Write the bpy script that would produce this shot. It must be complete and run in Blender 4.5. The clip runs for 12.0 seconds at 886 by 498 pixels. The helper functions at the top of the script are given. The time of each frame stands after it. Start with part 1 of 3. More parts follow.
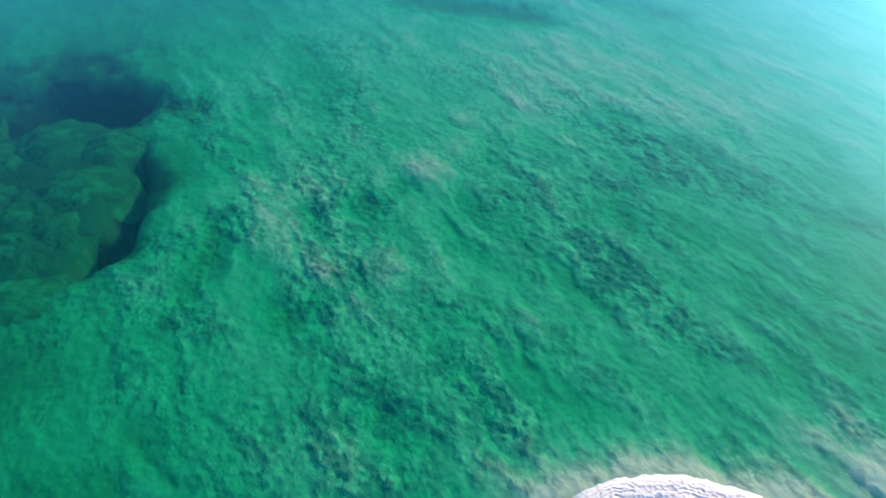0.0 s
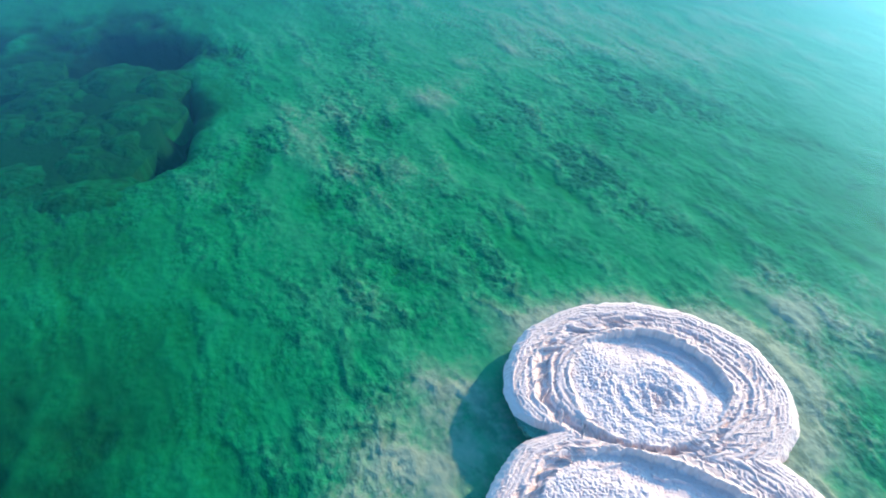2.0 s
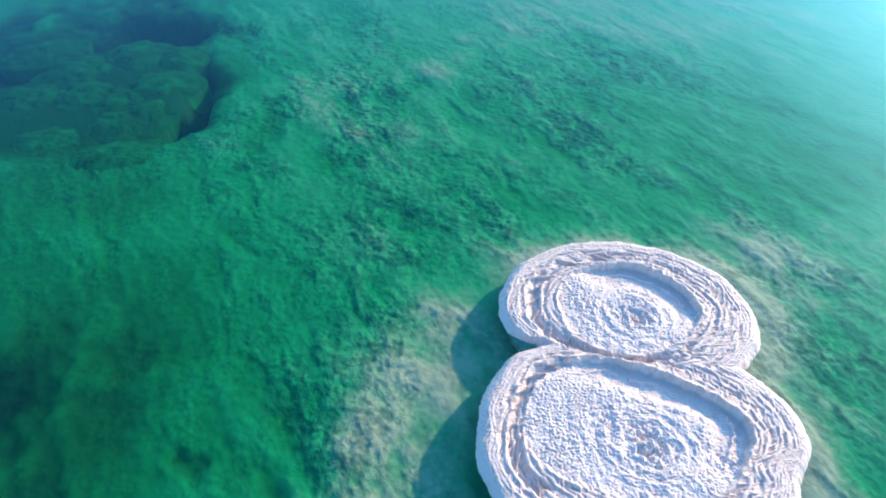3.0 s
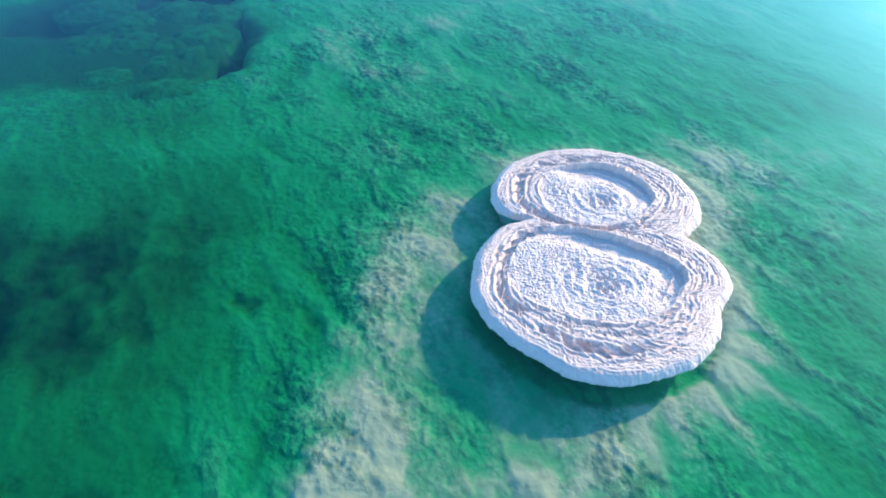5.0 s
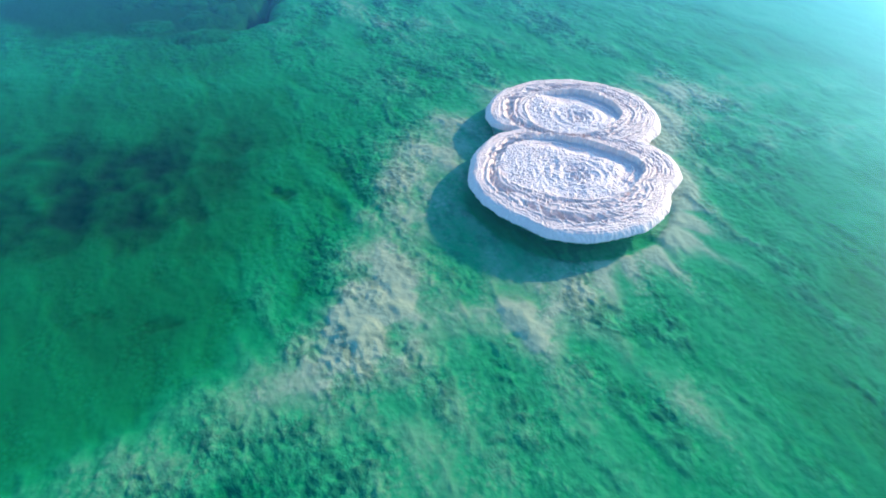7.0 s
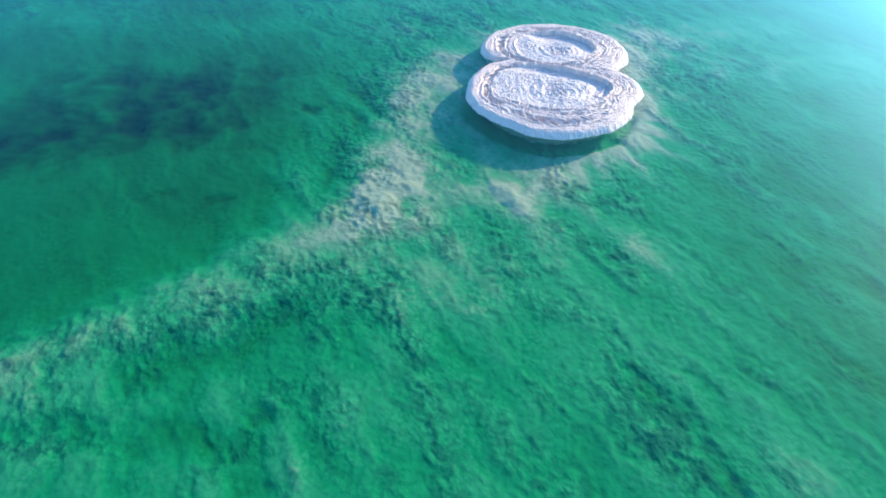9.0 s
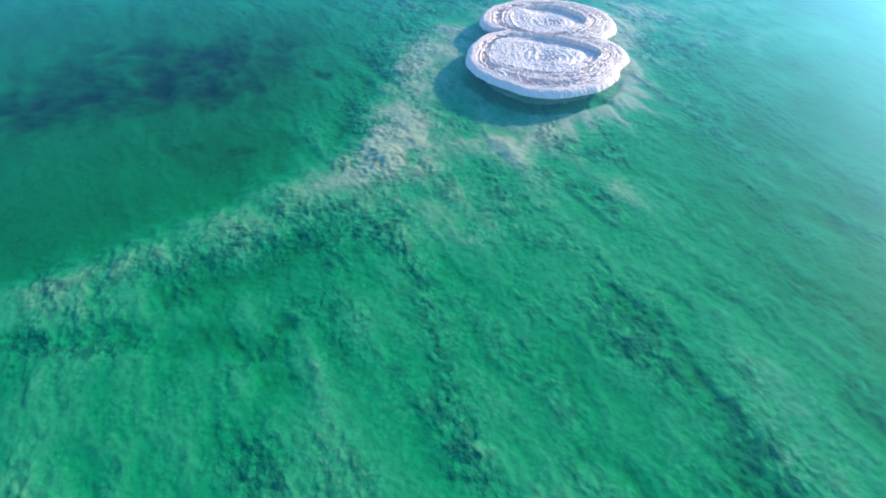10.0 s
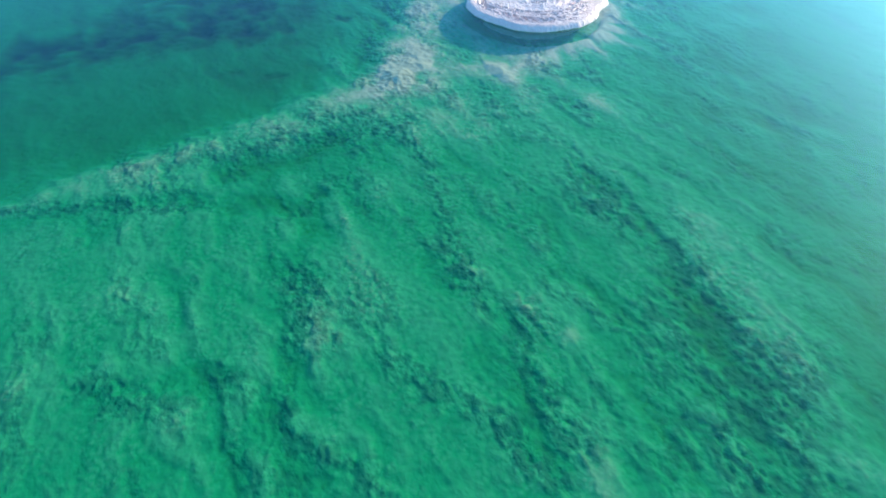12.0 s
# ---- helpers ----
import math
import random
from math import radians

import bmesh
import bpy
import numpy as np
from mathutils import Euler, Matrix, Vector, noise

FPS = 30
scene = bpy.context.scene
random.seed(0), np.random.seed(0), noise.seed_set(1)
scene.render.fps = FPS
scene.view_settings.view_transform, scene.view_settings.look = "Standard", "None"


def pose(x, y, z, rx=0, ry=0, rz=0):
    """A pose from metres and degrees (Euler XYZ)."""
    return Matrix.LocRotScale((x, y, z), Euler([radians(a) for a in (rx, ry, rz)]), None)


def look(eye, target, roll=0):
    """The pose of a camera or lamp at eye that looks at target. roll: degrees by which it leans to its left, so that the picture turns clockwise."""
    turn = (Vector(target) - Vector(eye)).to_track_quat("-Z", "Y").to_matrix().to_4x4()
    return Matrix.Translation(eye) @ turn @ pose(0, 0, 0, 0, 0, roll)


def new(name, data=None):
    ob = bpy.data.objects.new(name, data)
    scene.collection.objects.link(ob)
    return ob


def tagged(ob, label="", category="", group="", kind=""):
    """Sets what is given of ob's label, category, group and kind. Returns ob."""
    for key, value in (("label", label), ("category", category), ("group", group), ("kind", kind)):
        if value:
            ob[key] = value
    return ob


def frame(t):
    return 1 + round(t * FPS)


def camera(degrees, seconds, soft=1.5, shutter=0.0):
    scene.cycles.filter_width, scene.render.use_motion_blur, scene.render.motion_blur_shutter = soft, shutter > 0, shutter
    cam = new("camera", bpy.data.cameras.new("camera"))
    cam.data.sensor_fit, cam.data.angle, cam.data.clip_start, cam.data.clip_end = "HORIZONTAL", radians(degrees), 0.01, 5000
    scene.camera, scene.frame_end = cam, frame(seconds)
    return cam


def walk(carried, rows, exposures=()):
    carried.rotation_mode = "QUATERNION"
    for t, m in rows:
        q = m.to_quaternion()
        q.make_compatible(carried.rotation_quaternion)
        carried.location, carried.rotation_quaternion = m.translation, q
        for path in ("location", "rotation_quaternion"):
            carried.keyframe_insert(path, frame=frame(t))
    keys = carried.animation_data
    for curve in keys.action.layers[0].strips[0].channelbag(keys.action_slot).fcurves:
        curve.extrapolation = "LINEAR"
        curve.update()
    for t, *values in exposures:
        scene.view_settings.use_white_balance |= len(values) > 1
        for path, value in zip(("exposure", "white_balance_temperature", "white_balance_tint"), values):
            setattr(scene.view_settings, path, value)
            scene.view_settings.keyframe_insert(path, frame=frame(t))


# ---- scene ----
cam = camera(73.7, 12.0, soft=1.8)

PATH = [
    (0, (-2.352, -1.548, 16.255), (-2.399, -0.163, 14.813), -0.8),
    (0.5, (-2.348, -3.135, 16.282), (-2.396, -1.747, 14.843), -0.8),
    (1, (-2.344, -4.743, 16.328), (-2.393, -3.353, 14.892), -0.8),
    (1.5, (-2.344, -6.358, 16.39), (-2.393, -4.966, 14.954), -0.8),
    (2, (-2.342, -7.961, 16.453), (-2.391, -6.568, 15.018), -0.7),
    (2.5, (-2.333, -9.554, 16.519), (-2.383, -8.161, 15.085), -0.7),
    (3, (-2.301, -11.158, 16.587), (-2.353, -9.765, 15.154), -0.7),
    (3.2, (-2.281, -11.802, 16.608), (-2.336, -10.41, 15.173), -0.5),
    (4.8, (-2.073, -16.959, 17.081), (-2.139, -15.575, 15.638), -0.6),
    (5, (-2.051, -17.615, 17.103), (-2.115, -16.231, 15.66), -0.8),
    (5.5, (-2.004, -19.284, 17.172), (-2.069, -17.899, 15.731), -0.8),
    (6, (-1.962, -20.998, 17.241), (-2.028, -19.613, 15.799), -0.7),
    (6.5, (-1.934, -22.742, 17.291), (-1.999, -21.356, 15.851), -0.6),
    (7, (-1.93, -24.532, 17.322), (-1.992, -23.143, 15.884), -0.5),
    (7.2, (-1.932, -25.279, 17.328), (-1.992, -23.89, 15.89), -0.3),
    (8.8, (-1.973, -31.513, 17.424), (-2.024, -30.113, 15.996), 0.2),
    (9, (-1.961, -32.297, 17.43), (-2.009, -30.897, 16.002), 0.1),
    (9.5, (-1.882, -34.256, 17.456), (-1.934, -32.856, 16.029), -0.0),
    (10, (-1.75, -36.226, 17.496), (-1.808, -34.827, 16.068), -0.3),
    (10.5, (-1.607, -38.185, 17.536), (-1.673, -36.788, 16.106), -0.6),
    (11, (-1.486, -40.155, 17.572), (-1.558, -38.76, 16.14), -0.7),
    (11.5, (-1.389, -42.157, 17.605), (-1.465, -40.762, 16.173), -0.8),
    (12, (-1.303, -44.171, 17.626), (-1.381, -42.777, 16.194), -0.9),
]
# the camera stops down a little while the white island fills much of the view
walk(cam, [(t, look(eye, target, roll)) for t, eye, target, roll in PATH],
     exposures=((0, 1.28), (1, 1.25), (2, 1.21), (3.2, 1.20), (5, 1.30), (7, 1.32), (12, 1.32)))

# ---- light ----
SUN_EL, SUN_AZ = 21.5, 38.0  # degrees; azimuth counted from +x towards +y
world = bpy.data.worlds.new("sky")
scene.world = world
world.use_nodes = True
wt = world.node_tree
sky = wt.nodes.new("ShaderNodeTexSky")
sky.sky_type = "NISHITA"
sky.sun_disc = False
sky.sun_elevation = radians(SUN_EL)
sky.sun_rotation = radians(90 - SUN_AZ)
sky.air_density, sky.dust_density, sky.ozone_density = 1.0, 2.5, 3.0
wt.nodes["Background"].inputs["Strength"].default_value = 0.15
# clear desert air: much bluer than the model's sky
tone = wt.nodes.new("ShaderNodeMix")
tone.data_type, tone.blend_type = "RGBA", "MULTIPLY"
tone.inputs["Factor"].default_value = 1.0
tone.inputs["B"].default_value = (0.44, 0.86, 1.13, 1)
wt.links.new(sky.outputs[0], tone.inputs["A"])
wt.links.new(tone.outputs["Result"], wt.nodes["Background"].inputs["Color"])

sun_data = bpy.data.lights.new("sun", "SUN")
sun_data.energy, sun_data.angle, sun_data.color = 2.2, radians(1.8), (1.0, 0.665, 0.375)
sun = new("sun", sun_data)
ca, sa, ce, se = math.cos(radians(SUN_AZ)), math.sin(radians(SUN_AZ)), math.cos(radians(SUN_EL)), math.sin(radians(SUN_EL))
sun.matrix_world = look((60 * ca * ce, 60 * sa * ce, 60 * se), (0, 0, 0))


# ---- materials ----
def material(name):
    m = bpy.data.materials.new(name)
    m.use_nodes = True
    t = m.node_tree
    t.nodes.clear()
    out = t.nodes.new("ShaderNodeOutputMaterial")
    return m, t, out


def node(t, kind, **values):
    n = t.nodes.new(kind)
    for key, value in values.items():
        n.inputs[key].default_value = value
    return n


def noise_node(t, vec, scale, detail=4.0, rough=0.55, stretch=None, turn=0.0):
    if stretch:
        mp = node(t, "ShaderNodeMapping", Scale=stretch, Rotation=(0, 0, turn))
        t.links.new(vec, mp.inputs["Vector"])
        vec = mp.outputs[0]
    n = node(t, "ShaderNodeTexNoise", Scale=scale, Detail=detail, Roughness=rough)
    t.links.new(vec, n.inputs["Vector"])
    return n.outputs["Fac"]


def maths(t, op, a, b=None, clamp=False):
    n = t.nodes.new("ShaderNodeMath")
    n.operation, n.use_clamp = op, clamp
    for i, v in enumerate((a, b)):
        if v is None:
            continue
        if isinstance(v, (int, float)):
            n.inputs[i].default_value = v
        else:
            t.links.new(v, n.inputs[i])
    return n.outputs[0]


def ramp(t, fac, stops):
    n = t.nodes.new("ShaderNodeValToRGB")
    els = n.color_ramp.elements
    while len(els) < len(stops):
        els.new(0.5)
    for e, (p, c) in zip(els, stops):
        e.position, e.color = p, (*c, 1)
    t.links.new(fac, n.inputs[0])
    return n.outputs[0]


def bump(t, height, strength, distance, below=None):
    n = node(t, "ShaderNodeBump", Strength=strength, Distance=distance)
    t.links.new(height, n.inputs["Height"])
    if below:
        t.links.new(below, n.inputs["Normal"])
    return n.outputs[0]


def bed_material():
    """Salt crust on the lake floor: pale crests, light lost in deeper water painted as green."""
    m, t, out = material("lakebed_salt")
    pos = t.nodes.new("ShaderNodeNewGeometry").outputs["Position"]
    tone_level = t.nodes.new("ShaderNodeAttribute")
    tone_level.attribute_name = "floor_tone"
    patch = noise_node(t, pos, 0.3, 5.0, 0.6)
    fine = noise_node(t, pos, 3.4, 6.0, 0.7)
    jig = node(t, "ShaderNodeTexNoise", Scale=3.0, Detail=2.0)
    t.links.new(pos, jig.inputs["Vector"])
    moved = t.nodes.new("ShaderNodeMix")
    moved.data_type, moved.blend_type = "RGBA", "LINEAR_LIGHT"
    moved.inputs["Factor"].default_value = 0.12
    t.links.new(pos, moved.inputs["A"])
    t.links.new(jig.outputs["Color"], moved.inputs["B"])
    grain = node(t, "ShaderNodeTexVoronoi", Scale=4.8)
    t.links.new(moved.outputs["Result"], grain.inputs["Vector"])
    crumb = maths(t, "SUBTRACT", 0.45, grain.outputs["Distance"])
    clumped = maths(t, "MULTIPLY", maths(t, "SUBTRACT", noise_node(t, pos, 0.9, 4.0, 0.6, (1.0, 0.5, 1.0), radians(34)), 0.42), 5.0, True)
    crumb = maths(t, "MULTIPLY", crumb, clumped)
    level = maths(t, "ADD", tone_level.outputs["Fac"], maths(t, "MULTIPLY", maths(t, "SUBTRACT", patch, 0.5), 0.4))
    level = maths(t, "ADD", level, maths(t, "MULTIPLY", maths(t, "SUBTRACT", fine, 0.5), 0.18))
    # crevices between the crumbs are darkened in the colour too
    level = maths(t, "ADD", level, maths(t, "MULTIPLY", crumb, 0.4))
    # ragged teal patches paint the clumps' shade, drawn out along the slope
    rag = t.nodes.new("ShaderNodeAttribute")
    rag.attribute_name = "clump_shade"
    drawn = node(t, "ShaderNodeMapping", Rotation=(0, 0, radians(34)), Scale=(1.0, 1.6, 1.0))
    drawn.vector_type = "TEXTURE"
    t.links.new(pos, drawn.inputs["Vector"])
    clump_noise = noise_node(t, drawn.outputs[0], 2.1, 8.0, 0.62)
    cover = maths(t, "MULTIPLY", maths(t, "SUBTRACT", maths(t, "ADD", clump_noise, maths(t, "MULTIPLY", rag.outputs["Fac"], 0.10)), 0.548), 11.0, True)
    cover = maths(t, "MULTIPLY", cover, rag.outputs["Fac"])
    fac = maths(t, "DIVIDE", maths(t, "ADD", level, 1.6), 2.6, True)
    # low tones stand in for light swallowed by the water
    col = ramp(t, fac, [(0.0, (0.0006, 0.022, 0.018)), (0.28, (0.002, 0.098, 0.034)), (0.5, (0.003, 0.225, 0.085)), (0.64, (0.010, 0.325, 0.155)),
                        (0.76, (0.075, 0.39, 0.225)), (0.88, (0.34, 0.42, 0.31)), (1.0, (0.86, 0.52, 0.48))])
    toned = t.nodes.new("ShaderNodeMix")
    toned.data_type = "RGBA"
    t.links.new(maths(t, "MULTIPLY", cover, 0.52, True), toned.inputs["Factor"])
    t.links.new(col, toned.inputs["A"])
    toned.inputs["B"].default_value = (0.003, 0.095, 0.088, 1)
    col = toned.outputs["Result"]
    bs = node(t, "ShaderNodeBsdfPrincipled", Roughness=0.85)
    bs.inputs["Specular IOR Level"].default_value = 0.15
    t.links.new(col, bs.inputs["Base Color"])
    relief = maths(t, "ADD", crumb, maths(t, "MULTIPLY", noise_node(t, pos, 4.5, 4.0, 0.6), 0.7))
    n1 = bump(t, relief, 0.25, 0.08)
    clumps = maths(t, "MULTIPLY", maths(t, "SUBTRACT", 1.0, noise_node(t, drawn.outputs[0], 1.8, 3.0, 0.55)), maths(t, "ADD", rag.outputs["Fac"], 0.1))
    n1 = bump(t, clumps, 0.5, 0.3, n1)
    t.links.new(n1, bs.inputs["Normal"])
    t.links.new(bs.outputs[0], out.inputs[0])
    return m


def water_material():
    """Clear brine: the floor shows through, tinted; the surface mirrors the sky by Fresnel's law, softened by ripples."""
    m, t, out = material("brine")
    pos = t.nodes.new("ShaderNodeNewGeometry").outputs["Position"]
    h = noise_node(t, pos, 0.4, 2.0, 0.45, (1.0, 0.5, 1.0), radians(30))
    n1 = bump(t, h, 0.06, 0.1)
    fr = maths(t, "MULTIPLY", node(t, "ShaderNodeFresnel", IOR=1.2).outputs[0], 1.9, True)
    clear = node(t, "ShaderNodeBsdfTransparent", Color=(0.42, 0.97, 0.88, 1))
    gloss = node(t, "ShaderNodeBsdfGlossy", Color=(0.52, 0.79, 0.94, 1), Roughness=0.21)
    t.links.new(n1, gloss.inputs["Normal"])
    # a little light is thrown back by the milky brine itself
    milk = node(t, "ShaderNodeBsdfDiffuse", Color=(0.0, 0.30, 0.20, 1))
    body = node(t, "ShaderNodeMixShader", Fac=0.06)
    t.links.new(clear.outputs[0], body.inputs[1])
    t.links.new(milk.outputs[0], body.inputs[2])
    mix = t.nodes.new("ShaderNodeMixShader")
    t.links.new(fr, mix.inputs[0])
    t.links.new(body.outputs[0], mix.inputs[1])
    t.links.new(gloss.outputs[0], mix.inputs[2])
    t.links.new(mix.outputs[0], out.inputs[0])
    return m


def salt_material():
    """Dry crystalline salt: white with faint rosy and grey deposits."""
    m, t, out = material("white_salt")
    pos = t.nodes.new("ShaderNodeNewGeometry").outputs["Position"]
    stain = noise_node(t, pos, 1.7, 5.0, 0.6)
    grain = noise_node(t, pos, 22.0, 4.0, 0.6)
    col = ramp(t, maths(t, "ADD", maths(t, "MULTIPLY", stain, 0.7), maths(t, "MULTIPLY", grain, 0.3)),
               [(0.3, (0.80, 0.60, 0.52)), (0.5, (0.85, 0.65, 0.57)), (0.7, (0.88, 0.695, 0.62))])
    # the sunken pans are cleaner and whiter than the rosy rims
    pan = t.nodes.new("ShaderNodeAttribute")
    pan.attribute_name = "pan"
    clean = ramp(t, grain, [(0.3, (0.74, 0.605, 0.56)), (0.7, (0.80, 0.675, 0.635))])
    white = t.nodes.new("ShaderNodeMix")
    white.data_type = "RGBA"
    t.links.new(pan.outputs["Fac"], white.inputs["Factor"])
    t.links.new(col, white.inputs["A"])
    t.links.new(clean, white.inputs["B"])
    col = white.outputs["Result"]
    silt = t.nodes.new("ShaderNodeAttribute")
    silt.attribute_name = "silt"
    mixed = t.nodes.new("ShaderNodeMix")
    mixed.data_type = "RGBA"
    t.links.new(maths(t, "MULTIPLY", silt.outputs["Fac"], maths(t, "ADD", stain, 0.45), True), mixed.inputs["Factor"])
    t.links.new(col, mixed.inputs["A"])
    mixed.inputs["B"].default_value = (0.71, 0.53, 0.46, 1)
    col = mixed.outputs["Result"]
    bs = node(t, "ShaderNodeBsdfPrincipled", Roughness=0.6)
    t.links.new(col, bs.inputs["Base Color"])
    n1 = bump(t, grain, 0.5, 0.02)
    t.links.new(n1, bs.inputs["Normal"])
    t.links.new(bs.outputs[0], out.inputs[0])
    return m


BED, WATER, SALT = bed_material(), water_material(), salt_material()

# ---- noise on arrays ----
TABLE = np.random.RandomState(7).permutation(4096)
GRAD = np.random.RandomState(8).uniform(0, 2 * math.pi, 4096)


def lattice(ix, iy, seed):
    return TABLE[(TABLE[(ix + 131 * seed) & 4095] + iy) & 4095]


def perlin(x, y, seed=0):
    ix, iy = np.floor(x).astype(int), np.floor(y).astype(int)
    fx, fy = x - ix, y - iy
    ux, uy = fx ** 3 * (fx * (fx * 6 - 15) + 10), fy ** 3 * (fy * (fy * 6 - 15) + 10)

    def corner(dx, dy):
        a = GRAD[lattice(ix + dx, iy + dy, seed)]
        return np.cos(a) * (fx - dx) + np.sin(a) * (fy - dy)
    low = corner(0, 0) * (1 - ux) + corner(1, 0) * ux
    high = corner(0, 1) * (1 - ux) + corner(1, 1) * ux
    return 1.4 * (low * (1 - uy) + high * uy)


def fbm(x, y, octaves=4, seed=0, gain=0.5):
    total, amp = np.zeros_like(x), 1.0
    for k in range(octaves):
        total += amp * perlin(x * 2.03 ** k, y * 2.03 ** k, seed + k)
        amp *= gain
    return total


def billow(x, y, octaves=3, seed=0, gain=0.5):
    """Rounded pillows with sharp creases between them, about 0 to 1."""
    total, amp = np.zeros_like(x), 1.0
    for k in range(octaves):
        total += amp * np.abs(perlin(x * 2.07 ** k, y * 2.07 ** k, seed + k))
        amp *= gain
    return total


def cells(x, y, seed=0):
    """Distance to the nearest border between random cells (0 on the border) and to the nearest seed."""
    ix, iy = np.floor(x).astype(int), np.floor(y).astype(int)
    f1, f2 = np.full(x.shape, 9.0), np.full(x.shape, 9.0)
    for dx in (-1, 0, 1):
        for dy in (-1, 0, 1):
            h = lattice(ix + dx, iy + dy, seed)
            px, py = ix + dx + (GRAD[h] / 6.2832), iy + dy + (GRAD[(h + 977) & 4095] / 6.2832)
            d = np.hypot(px - x, py - y)
            f2 = np.where(d < f1, f1, np.minimum(f2, d))
            f1 = np.minimum(f1, d)
    return f2 - f1, f1


def smooth(a, b, x):
    k = np.clip((x - a) / (b - a), 0, 1)
    return k * k * (3 - 2 * k)


def line_distance(x, y, pts):
    best = np.full(x.shape, 1e9)
    for (ax, ay), (bx, by) in zip(pts, pts[1:]):
        dx, dy = bx - ax, by - ay
        k = np.clip(((x - ax) * dx + (y - ay) * dy) / (dx * dx + dy * dy), 0, 1)
        best = np.minimum(best, np.hypot(x - ax - k * dx, y - ay - k * dy))
    return best


# ---- outline of the island: two joined lobes ----
# outline of the large lobe round its middle: degrees and metres
LARGE_AT = (3.2, -3.1)
LARGE = ((6, 5.06), (15, 5.02), (25, 4.86), (36, 4.74), (60, 4.3), (90, 4.05), (120, 4.3), (137, 4.8), (148, 4.92), (163, 4.9), (175, 4.92), (188, 4.9),
         (197, 4.76), (207, 4.52), (216, 4.4), (231, 4.22), (245, 4.2), (257, 4.18), (271, 4.16), (288, 4.15), (300, 4.2), (312, 4.32), (320, 4.35),
         (327, 4.33), (335, 4.38), (349, 4.34), (358, 4.82))
SMALL_AT, SMALL_A, SMALL_B, SMALL_TURN = (3.65, 2.0), 4.48, 3.45, radians(-5)


def lobes(x, y):
    """Metres inward from each lobe's edge (negative outside)."""
    dx, dy = x - LARGE_AT[0], y - LARGE_AT[1]
    th = np.degrees(np.arctan2(dy, dx)) % 360
    deg, rad = np.array([a for a, _ in LARGE]), np.array([r for _, r in LARGE])
    rad_at = sum(np.interp((th + o) % 360, deg, rad, period=360) for o in (-2, 0, 2)) / 3
    large = rad_at - np.hypot(dx, dy)
    dx, dy = x - SMALL_AT[0], y - SMALL_AT[1]
    c, s = math.cos(SMALL_TURN), math.sin(SMALL_TURN)
    u, v = (c * dx + s * dy) / SMALL_A, (-s * dx + c * dy) / SMALL_B
    q = np.hypot(u, v) + 1e-9
    small = (1 - q) * q / np.hypot(u / SMALL_A, v / SMALL_B)
    return large, small


# ---- lake floor ----
# crests and hollows of the floor, mostly in tone: points of the line, strength, half width
CRESTS_ISLAND = (
    (((-2.6, 2.0), (-4.6, -0.4), (-5.3, -4.3), (-5.2, -9.0), (-6.0, -11.4)), 0.6, 1.4),
    (((-5.5, -9.8), (-7.2, -12.9), (-9.4, -14.3), (-11.5, -15.5), (-13.7, -17.2), (-16.9, -19.9), (-22.5, -22.4)), 0.3, 1.7),
    (((-6.0, -11.2), (-5.2, -9.8)), 0.7, 0.7),
    (((-2.8, -11.1), (0.2, -10.4)), 0.3, 1.2),
    (((-0.5, -10.2), (2.2, -9.3), (1.2, -11.0)), 0.5, 1.1),
    (((6.1, -14.1), (7.0, -14.9)), 0.25, 0.8),
    (((0.8, -11.5), (2.8, -14.5)), 0.24, 0.6),
    (((3.2, -11.2), (6.3, -14.2)), 0.22, 0.6),
    (((-6.5, -13.0), (-2.0, -15.5)), 0.24, 2.4),
    (((8.3, 2.0), (10.7, 3.5), (15.2, 1.2), (21.5, 2.5)), 0.46, 2.2),
    (((10.1, 6.1), (18.9, 6.9)), 0.5, 1.7),
)
CRESTS_SOUTH = (
    (((9.2, -24.3), (9.8, -27.0), (10.4, -29.8), (10.9, -32.9), (11.5, -37.9)), 0.27, 1.1),
    (((0.4, -29.3), (2.5, -31.1), (2.7, -33.9), (3.5, -37.9)), 0.2, 0.9),
    (((-7.2, -24.5), (-6.7, -30.9), (-5.2, -34.9)), 0.1, 1.5),
    (((-13.7, -32.4), (-15.5, -28.1)), 0.12, 1.4),
)
CRESTS_NORTH = (
    (((-11.4, 17.4), (-9.4, 14.9), (-7.0, 13.6), (-5.0, 13.9)), 0.2, 1.4),
    (((-9.6, 17.9), (-8.3, 18.2), (-6.3, 19.2), (-4.0, 20.0)), 0.08, 1.6),
    (((-10.3, 17.8), (-8.0, 15.6), (-6.0, 13.7)), 0.2, 1.8),
    (((-12.6, 11.8), (-10.4, 13.6)), 0.2, 1.3),
    (((-16.9, 27.9), (-14.2, 25.9)), 0.4, 1.4),
    (((-3.9, 21.8), (3.4, 26.7), (6.2, 25.4), (12.9, 23.7), (22.6, 19.9)), 0.15, 2.0),
    (((2.3, 31.6), (10.0, 29.4), (24.2, 26.4)), 0.13, 2.4),
)
